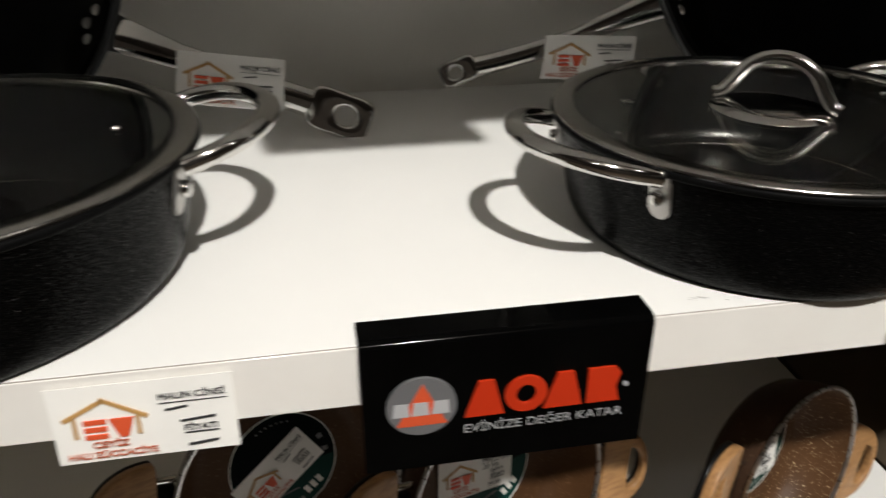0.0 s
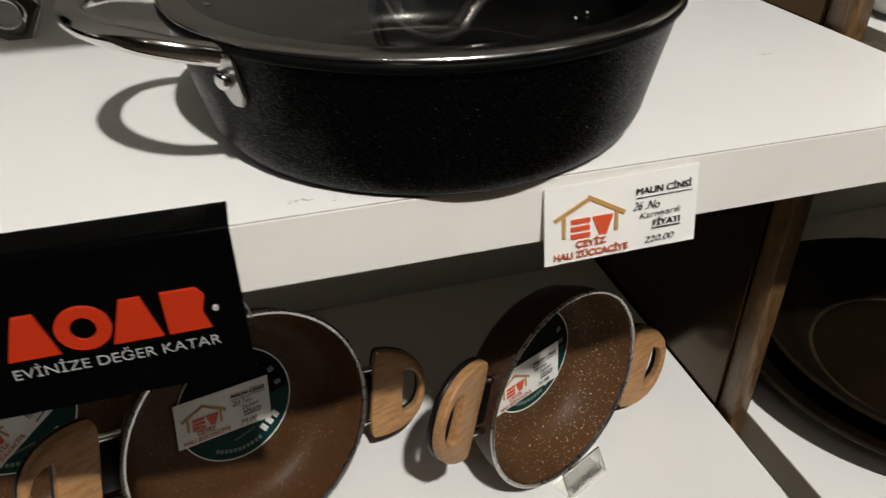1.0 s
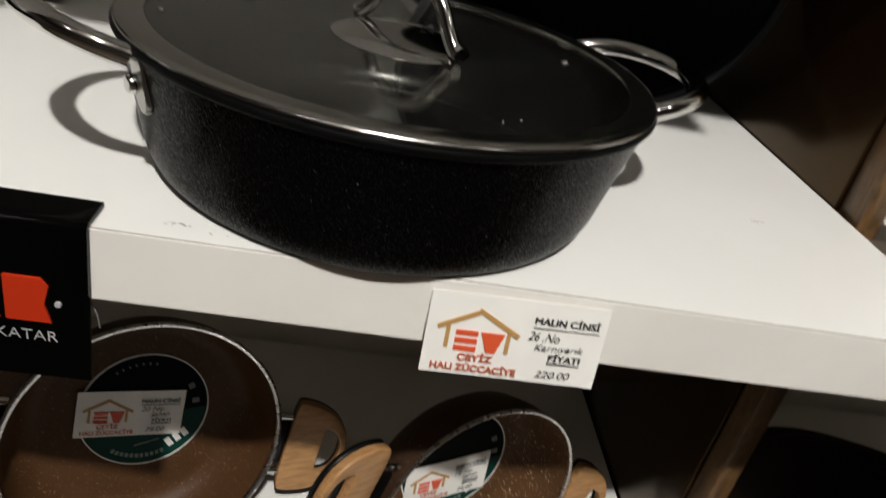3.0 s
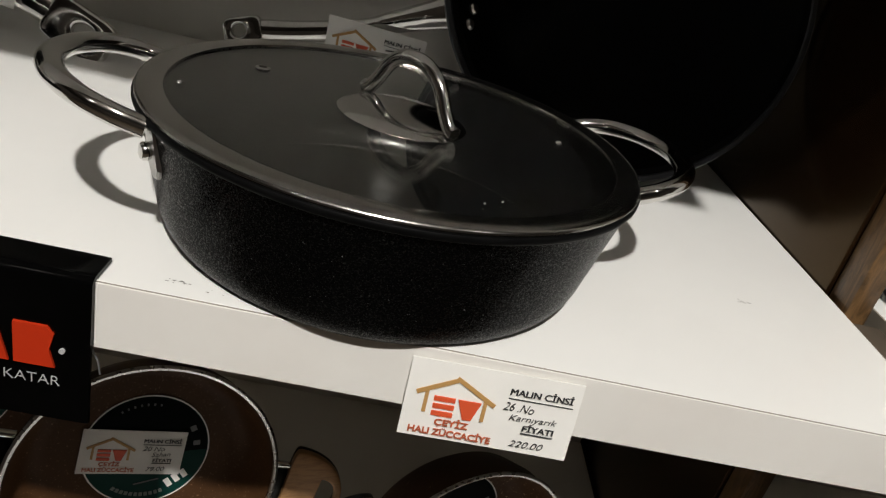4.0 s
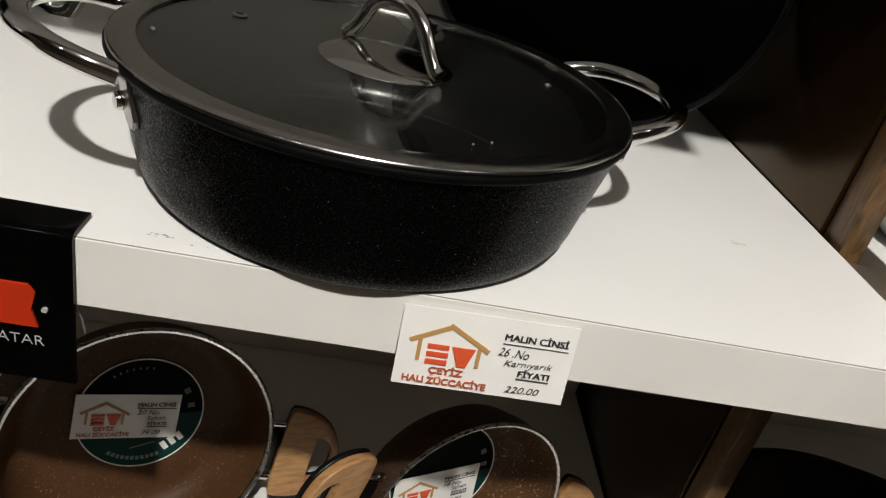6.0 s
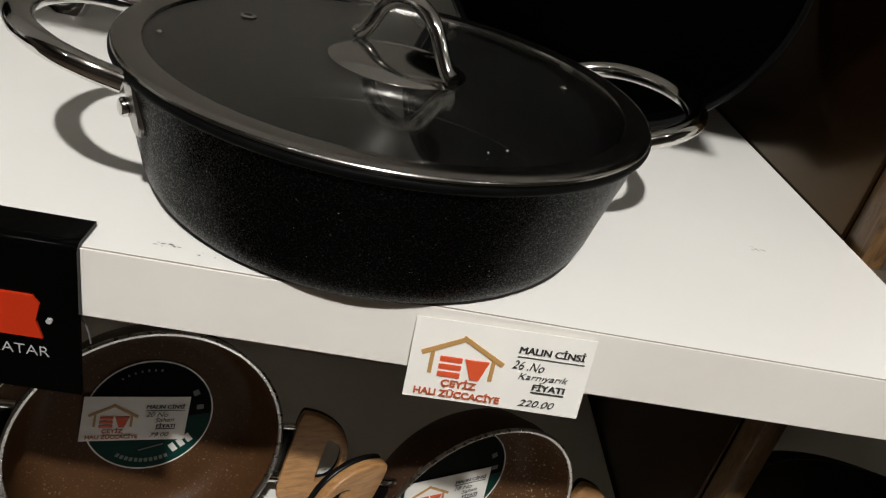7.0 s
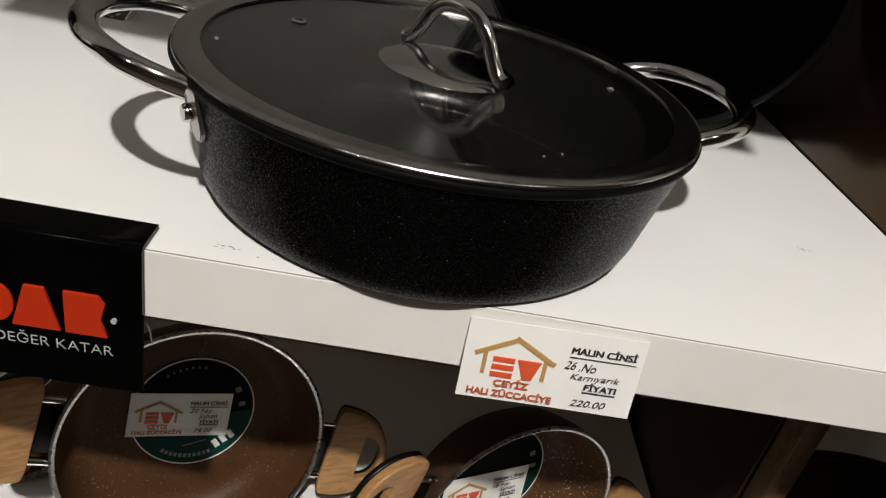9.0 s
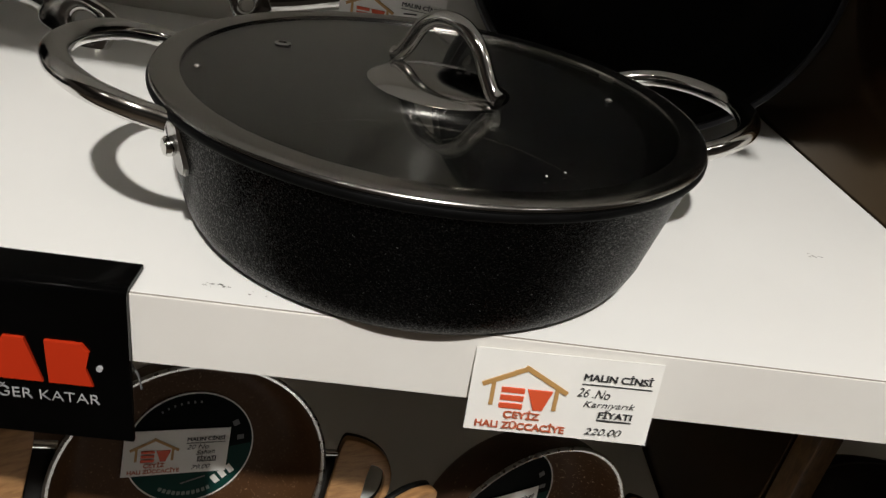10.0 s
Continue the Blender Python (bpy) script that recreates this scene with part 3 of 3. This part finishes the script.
    bmesh.ops.transform(bm, matrix=Matrix.Translation((0.004, 0.004, face)) @ Matrix.Rotation(radians(-90), 4, "X"), verts=bm.verts)
    part("dark_field", bm, DARK_LABEL, lab, "near-black upper half of the label", smooth=False)
    marks = [(0.0175 + 0.0062 * k, -0.0335 + 0.0036 * k, 0.0046, 0.0082, 30, PAPER) for k in range(3)]
    marks += [(0.042 * math.cos(q), 0.042 * math.sin(q), 0.0027, 0.0034, math.degrees(q) + 90, GREY_PRINT) for q in [radians(-128 + 5.4 * k) for k in range(11)]]
    marks += [(0.042 * math.cos(q), 0.042 * math.sin(q), 0.0014, 0.0020, math.degrees(q) - 90, GREY_VINYL) for q in [radians(76 + 7.0 * k) for k in range(7)]]
    marks += [(0.037, 0.016, 0.0050, 0.0050, 20, GREY_VINYL), (0.040, 0.002, 0.0055, 0.0042, 0, GREY_VINYL), (0.0, -0.030, 0.020, 0.0011, 8, GREY_VINYL)]
    for x, z, w, h, lean, mat in marks:
        bm = poly([(-w / 2, -h / 2), (w / 2, -h / 2), (w / 2, h / 2), (-w / 2, h / 2)], -0.0002, 0.0001)
        bmesh.ops.transform(bm, matrix=Matrix.Translation((0.004 + x, 0.004 + z, face + 0.0002)) @ Matrix.Rotation(radians(lean), 4, "Z") @ Matrix.Rotation(radians(-90), 4, "X"), verts=bm.verts)
        part("print_bar", bm, mat, lab, smooth=False)
    return pan


PAN_A = facing((-0.159, 0.1535, 0.6175), (0.392, -0.893, 0.22))
PAN_B = facing((0.100, 0.1325, 0.6110), (0.422, -0.90, 0.109))
PAN_C = facing((-0.345, 0.195, 0.6145), (0.30, -0.91, 0.25))
wood_pan(PAN_A, 0.1035, -15, "brown granite-look pan, wood-print handles, propped on the lower shelf", BROWN)
wood_pan(PAN_B, 0.0925, -20.5, "small brown granite-look pan, wood-print handles, turned aside", BROWN_GOLD)
wood_pan(PAN_C, 0.102, -12, "brown granite-look pan, wood-print handles, in deep shade", BROWN)


# ---- shelf sign ----
def shelf_sign(x0, x1, top, label):
    s = empty("shelf_sign", pose(0, 0, 0), label, "sign", "black shelf signs")
    t = 0.0022
    arc = [radians(88 - 12 * k) for k in range(8)]
    bend = [(0.0008 - 0.0042 * math.cos(a), top + 0.0028 - 0.0042 + 0.0042 * math.sin(a)) for a in arc]
    prof = [(0.0175, top + 0.0006), (0.0175, top + 0.0006 + t), (0.002, top + 0.0006 + t)] + bend + [(-0.0034, top - 0.004), (-0.0050, top - 0.076), (-0.0028, top - 0.076), (-0.0012, top - 0.004), (-0.0006, top + 0.0002), (0.001, top + 0.0006)]
    bm = bmesh.new()
    a = [bm.verts.new((x0, y, z)) for y, z in prof]
    b = [bm.verts.new((x1, y, z)) for y, z in prof]
    n = len(prof)
    for k in range(n):
        l = (k + 1) % n
        bm.faces.new((a[k], a[l], b[l], b[k]))
    bm.faces.new(a)
    bm.faces.new(list(reversed(b)))
    part("board", bm, GLOSS_BLACK, s, "bent glossy black plastic board")
    return s


sign = shelf_sign(-0.2905, -0.1415, 0.9, "glossy black shelf sign with orange print and a round emblem")
# two more signs, out of view above, added for their shadows on the middle shelf
for x0 in (-0.2905, 0.0400):
    shelf_sign(x0, x0 + 0.149, 1.292, "unseen black shelf sign over the upper shelf edge, added to cast shadow")

# thin bent grey tube drawn for the reflection beside the sign's lower right
curl = smooth_path([(-0.1441, 0.0030, 0.8640), (-0.1428, 0.0030, 0.8595), (-0.1409, 0.0030, 0.8555), (-0.1397, 0.0030, 0.8480)], 6)
part("bent_reflection", tube(curl, 0.0012, 0.0008, 8), GREY_VINYL, sign, "thin bent grey line standing in for a reflection")
# print on the sign
FACE = -0.0054
n = 48
disc = [(-0.261 + 0.0178 * math.cos(2 * math.pi * k / n), 0.864 + 0.0178 * math.sin(2 * math.pi * k / n)) for k in range(n)]
emblem = part("emblem", poly(disc, FACE, FACE + 0.002), GREY_VINYL, sign, "grey round emblem with a red triangle", smooth=False)
part("triangle", poly([(-0.274, 0.8525), (-0.248, 0.8525), (-0.2605, 0.8785)], FACE - 0.0002, FACE), RED, emblem, smooth=False)
for x0, x1 in ((-0.276, -0.2672), (-0.2662, -0.2572), (-0.2562, -0.2468)):
    part("emblem_bar", poly([(x0, 0.8590), (x1, 0.8590), (x1 - 0.0006, 0.8672), (x0 + 0.0012, 0.8672)], FACE - 0.0004, FACE - 0.0002), SILVER, emblem, smooth=False)
# the brand mark as four plain slabs
Z0, Z1 = 0.8538, 0.8756
part("mark", poly([(-0.2392, Z0), (-0.2185, Z0), (-0.2240, Z1), (-0.2320, Z1)], FACE, FACE + 0.002), ORANGE, sign, "orange-red slab of the mark", smooth=False)
cx, cz = -0.2072, (Z0 + Z1) / 2
turns = [2 * math.pi * k / 36 for k in range(36)]
ring = ring_plate([(0.0112 * math.cos(a), 0.0112 * math.sin(a)) for a in turns], [(0.0052 * math.cos(a), 0.0058 * math.sin(a)) for a in turns], 0.002, 0.0001)
bmesh.ops.translate(ring, vec=(cx, FACE + 0.001, cz), verts=ring.verts)
part("mark", ring, ORANGE, sign, "orange-red ring of the mark", smooth=False)
part("mark", poly([(-0.1975, Z0), (-0.1768, Z0), (-0.1825, Z1), (-0.1910, Z1)], FACE, FACE + 0.002), ORANGE, sign, "orange-red slab of the mark", smooth=False)
part("mark", poly([(-0.1745, Z0), (-0.1565, Z0), (-0.1590, Z0 + 0.009), (-0.1570, Z1 - 0.004), (-0.1600, Z1), (-0.1745, Z1)], FACE, FACE + 0.002), ORANGE, sign, "orange-red slab of the mark", smooth=False)
part("dot", poly([(-0.1535 + 0.0013 * math.cos(k * math.pi / 8), 0.8635 + 0.0013 * math.sin(k * math.pi / 8)) for k in range(16)], FACE, FACE + 0.002), SILVER, sign, smooth=False)
words("slogan", "EVİNİZE DEĞER KATAR", 0.0078, -0.2390, 0.8440, FACE, SILVER, sign, 0.0848, bold=-0.00010)


# ---- price tags ----
def price_tag(m, label, lines=(), group="price tags", curl=0.0):
    """Origin at the upper left corner; x to the right, z up, faces -y; curl lifts the lower right corner."""
    t = empty("price_tag", m, label, "price tag", group)
    w, h = 0.0815, 0.0405
    bm = bmesh.new()
    nx, nz = 10, 5
    front, back = {}, {}
    for i in range(nx + 1):
        for j in range(nz + 1):
            x, z = w * i / nx, -h * j / nz
            y = 0.0007 * math.sin(2.2 * i / nx + 0.5) * (j / nz)
            front[i, j] = bm.verts.new((x, y, z))
            back[i, j] = bm.verts.new((x, y + 0.0005, z))
    for i in range(nx):
        for j in range(nz):
            for d in (front, back):
                bm.faces.new((d[i, j], d[i + 1, j], d[i + 1, j + 1], d[i, j + 1]))
    rim = [(i, 0) for i in range(nx)] + [(nx, j) for j in range(nz)] + [(i, nz) for i in range(nx, 0, -1)] + [(0, j) for j in range(nz, 0, -1)]
    for a, b in zip(rim, rim[1:] + rim[:1]):
        bm.faces.new((front[a], front[b], back[b], back[a]))
    part("card", bm, PAPER, t)
    f0, f1 = -0.0004, 0.0004
    for q in ((0.0050, -0.0172, 0.0238, -0.0078, 0.0021), (0.0222, -0.0072, 0.0420, -0.0184, 0.0021), (0.0098, -0.0160, 0.0098, -0.0270, 0.0018), (0.0375, -0.0168, 0.0375, -0.0272, 0.0018)):
        part("house_bar", poly(bar(*q), f0, f1), GOLD, t, smooth=False)
    for z in (-0.0190, -0.0229, -0.0268):
        part("mark_bar", poly(bar(0.0135, z, 0.0236, z, 0.0023), f0, f1), RED, t, smooth=False)
    part("mark_wedge", poly([(0.0285, -0.0278), (0.0325, -0.0278), (0.0358, -0.0180), (0.0248, -0.0180)], f0, f1), RED, t, smooth=False)
    words("print", "ÇEYİZ", 0.0046, 0.0160, -0.0326, f0, RUST, t, 0.0162, bold=0.00013)
    words("print", "HALI ZÜCCACİYE", 0.0046, 0.0045, -0.0380, f0, RUST, t, 0.0395, bold=0.00013)
    words("print", "MALIN CİNSİ", 0.0046, 0.0478, -0.0106, f0, INK, t, 0.0300, 0.04, strike=0.00034)
    words("print", "FİYATI", 0.0044, 0.0575, -0.0284, f0, INK, t, 0.0148, 0.04, strike=0.00034)
    part("rule", poly([(0.0476, -0.0128), (0.0784, -0.0128), (0.0784, -0.01255), (0.0476, -0.01255)], f0, f1), INK, t, smooth=False)
    part("rule", poly([(0.0572, -0.0300), (0.0726, -0.0300), (0.0726, -0.0297), (0.0572, -0.0297)], f0, f1), INK, t, smooth=False)
    for text, size, x, z, wide, turn in lines:
        words("handwriting", text, size, x, z, f0, INK, t, wide, 0.3, bold=-0.00004, turn=turn)
    if not lines:
        for x, z, wide in ((0.050, -0.0165, 0.010), (0.056, -0.0232, 0.016), (0.058, -0.0365, 0.014)):
            part("handwriting", poly(bar(x, z, x + wide, z + 0.0012, 0.0009), f0, f1), INK, t, smooth=False)
    for ob in t.children:
        for v in ob.data.vertices:
            v.co.y += curl * v.co.x / w * v.co.z / h
    return t


price_tag(pose(0.0, -0.0020, 0.8952, -8.5, 0.0, 0.0) @ pose(0, 0, 0, 0, -1.0, 0), "white card price tag stuck on the shelf edge, with handwriting",
          (("26 .No", 0.0062, 0.0462, -0.0186, 0.0145, -0.03), ("Karnıyarık", 0.0044, 0.0500, -0.0236, 0.0228, 0.03), ("220.00", 0.0048, 0.0530, -0.0372, 0.0165, 0.02)), curl=0.001)
price_tag(pose(-0.4310, -0.0020, 0.8955, -7, 0.0, 0.0), "white card price tag stuck on the shelf edge, under a casserole")


def in_pan(m, x, y, turn, up=-0.0463):
    return m @ Matrix.Translation((x, y, up)) @ Matrix.Rotation(radians(turn), 4, "Z") @ Matrix.Rotation(radians(-90), 4, "X")


price_tag(in_pan(PAN_A, -0.0440, 0.0300, -9), "white card price tag stuck inside a brown pan, with handwriting",
          (("20 No", 0.0060, 0.0480, -0.0182, 0.0175, 0.0), ("Sahan", 0.0056, 0.0560, -0.0236, 0.0150, 0.06), ("79.00", 0.0056, 0.0535, -0.0372, 0.0150, 0.04)), group="price tags inside pans")
price_tag(in_pan(PAN_B, -0.0420, 0.0100, -1), "white card price tag stuck inside a small brown pan, with handwriting",
          (("18 No", 0.0060, 0.0480, -0.0182, 0.0170, 0.0), ("Sahan", 0.0056, 0.0560, -0.0236, 0.0150, 0.06), ("75.00", 0.0056, 0.0535, -0.0372, 0.0150, 0.04)), group="price tags inside pans")
price_tag(in_pan(PAN_C, -0.0480, -0.0060, 32), "white card price tag stuck askew inside a brown pan", group="price tags inside pans")
price_tag(pose(-0.0972, 0.3375, 0.9688, 8.0, 1.8, -5.0), "white card price tag hung on a frying pan handle", group="price tags on handles")
price_tag(pose(-0.4010, 0.308, 0.9750, -20, 9, 4), "white card price tag on a frying pan handle, behind a casserole", group="price tags on handles")


# ---- the unit beyond the post ----
def stacked_pan(x, y, z, wide, spin, label):
    pan = empty("stacked_pan", pose(x, y, z, 0, 0, spin), label, "frying pan", "black pans stacked beyond the post")
    out = [(0, 0.0), (0.104, 0.0), (0.113, 0.002), (0.122, 0.010), (0.145, 0.040), (0.152, 0.044), (0.155, 0.0455)]
    inn = [(0.1545, 0.0475), (0.150, 0.0465), (0.143, 0.0425), (0.120, 0.0125), (0.111, 0.0048), (0.103, 0.0032), (0.0, 0.0032)]
    out, inn = [(r + wide * max(0.0, r - 0.104) / 0.05, q) for r, q in out], [(r + wide * max(0.0, r - 0.104) / 0.05, q) for r, q in inn]
    part("outside", lathe(out, 96), LIT_BROWN, pan, "dark brown outside, lightened in colour to look lit")
    part("inside", lathe([out[-1]] + inn, 96), WORN_PAN, pan, "black nonstick coating")
    part("base", lathe([(0, 0.0036), (0.1030, 0.0036), (0.1040, 0.0034), (0.1040, 0.0030), (0, 0.0030)], 96), WORN_BASE, pan, "worn dark brown inner base")
    # raised brown ring imitates the soft shading border round the base
    part("edge", lathe([(0.1036, 0.0035), (0.1082, 0.0035), (0.1076, 0.0042), (0.1058, 0.0045), (0.1042, 0.0041)], 96, True), SHADING_RING, pan, "brown ring drawn for the shading border round the base")
    part("rim", lathe([(r + wide, q) for r, q in ((0.1535, 0.0450), (0.1556, 0.0446), (0.1566, 0.0460), (0.1560, 0.0478), (0.1538, 0.0480))], 96, True), RIM_BROWN, pan, "worn brown rim")
    path = smooth_path([(0.143 + wide, 0, 0.036), (0.165 + wide, 0, 0.046), (0.20 + wide, 0, 0.058), (0.25, 0, 0.070), (0.29, 0, 0.074)], 6)
    h = part("handle", tube(path, 0.030, 0.018, 14, taper=lambda t: (0.8 + 0.4 * t, 1.0)), BAKELITE, pan, "black plastic handle")
    bm = block((-0.006, -0.008, 0), (0.006, 0.008, 0.0006))
    bmesh.ops.transform(bm, matrix=Matrix.Translation((0.19, 0, 0.0655)) @ Matrix.Rotation(radians(-18), 4, "Y"), verts=bm.verts)
    part("sticker", bm, PAPER, h, smooth=False)
    return pan


stacked_pan(0.497, 0.140, 0.5185, 0.030, 46, "black frying pan, bottom of a stack beyond the post")
stacked_pan(0.502, 0.132, 0.5350, 0.012, 49, "black frying pan, top of a stack beyond the post")

pot = empty("white_pot", pose(0.440, 0.150, 0.9005), "white enamel pot on the shelf beyond the post", "pot")
part("body", lathe([(0, 0), (0.098, 0), (0.108, 0.003), (0.116, 0.014), (0.120, 0.03), (0.120, 0.105), (0.123, 0.108), (0.121, 0.110), (0.117, 0.107), (0.116, 0.03), (0.105, 0.006), (0, 0.005)], 96), WHITE_ENAMEL, pot)
part("lid", lathe([(0, 0.126), (0.05, 0.124), (0.10, 0.116), (0.1195, 0.1105), (0.1185, 0.1095), (0, 0.1095)], 96), WHITE_ENAMEL, pot)


# ---- acrylic label holders and scuffs ----
def label_holder(m, tall, label):
    """A bent clear plate on a short foot; the written face looks along -y and leans back."""
    t = empty("label_holder", m, label, "label holder", "clear label holders")
    bm = bmesh.new()
    top = 0.0015 + tall
    prof = [(-0.010, 0.0), (0.010, 0.0), (0.010, 0.0013), (-0.0080, 0.0013), (-0.0080 + 0.5 * tall, top), (-0.0095 + 0.5 * tall, top + 0.0006), (-0.0102, 0.0012)]
    a = [bm.verts.new((-0.0245, y, z)) for y, z in prof]
    b = [bm.verts.new((0.0245, y, z)) for y, z in prof]
    for k in range(len(prof)):
        l = (k + 1) % len(prof)
        bm.faces.new((a[k], a[l], b[l], b[k]))
    bm.faces.new(a)
    bm.faces.new(list(reversed(b)))
    part("stand", bm, ACRYLIC, t, smooth=False).visible_shadow = False
    text = words("handwriting", "KAPAKLI", 0.0118, -0.0195, 0.0035, -0.0004, DARK_PRINT, t, 0.039, 0.15, turn=0.05)
    text.data.transform(Matrix.Translation((0, -0.0102, 0.0012)) @ Matrix.Rotation(radians(-26.5), 4, "X"))
    return t


label_holder(pose(0.1115, 0.1140, 0.5152, 0, 0, 25), 0.021, "small clear acrylic label holder below a small pan")
label_holder(in_pan(PAN_A, -0.0010, -0.1030, -8, 0.0100), 0.0150, "small clear acrylic label clipped to the rim of a brown pan")


def scuff(x, y, z, size, count, seed, parent):
    rng = random.Random(seed)
    for k in range(count):
        cx, cy = x + rng.uniform(-1, 1) * size * 2.2, y + rng.uniform(-1, 1) * size * 0.8
        r = size * rng.uniform(0.15, 0.45)
        bm = bmesh.new()
        ring = [bm.verts.new((cx + r * rng.uniform(0.5, 1.4) * math.cos(a), cy + 0.5 * r * rng.uniform(0.4, 1.2) * math.sin(a), z)) for a in [2 * math.pi * i / 9 for i in range(9)]]
        bm.faces.new(ring)
        part("scuff", bm, SCUFF, parent, smooth=False)


MIDDLE = [o for o in unit.children if o.name.startswith("shelf")][2]
scuff(0.2063, 0.1156, 0.9002, 0.0030, 9, 3, MIDDLE)
scuff(-0.1105, 0.0125, 0.9002, 0.0026, 10, 5, MIDDLE)
scuff(-0.0925, 0.0095, 0.9002, 0.0020, 3, 8, MIDDLE)
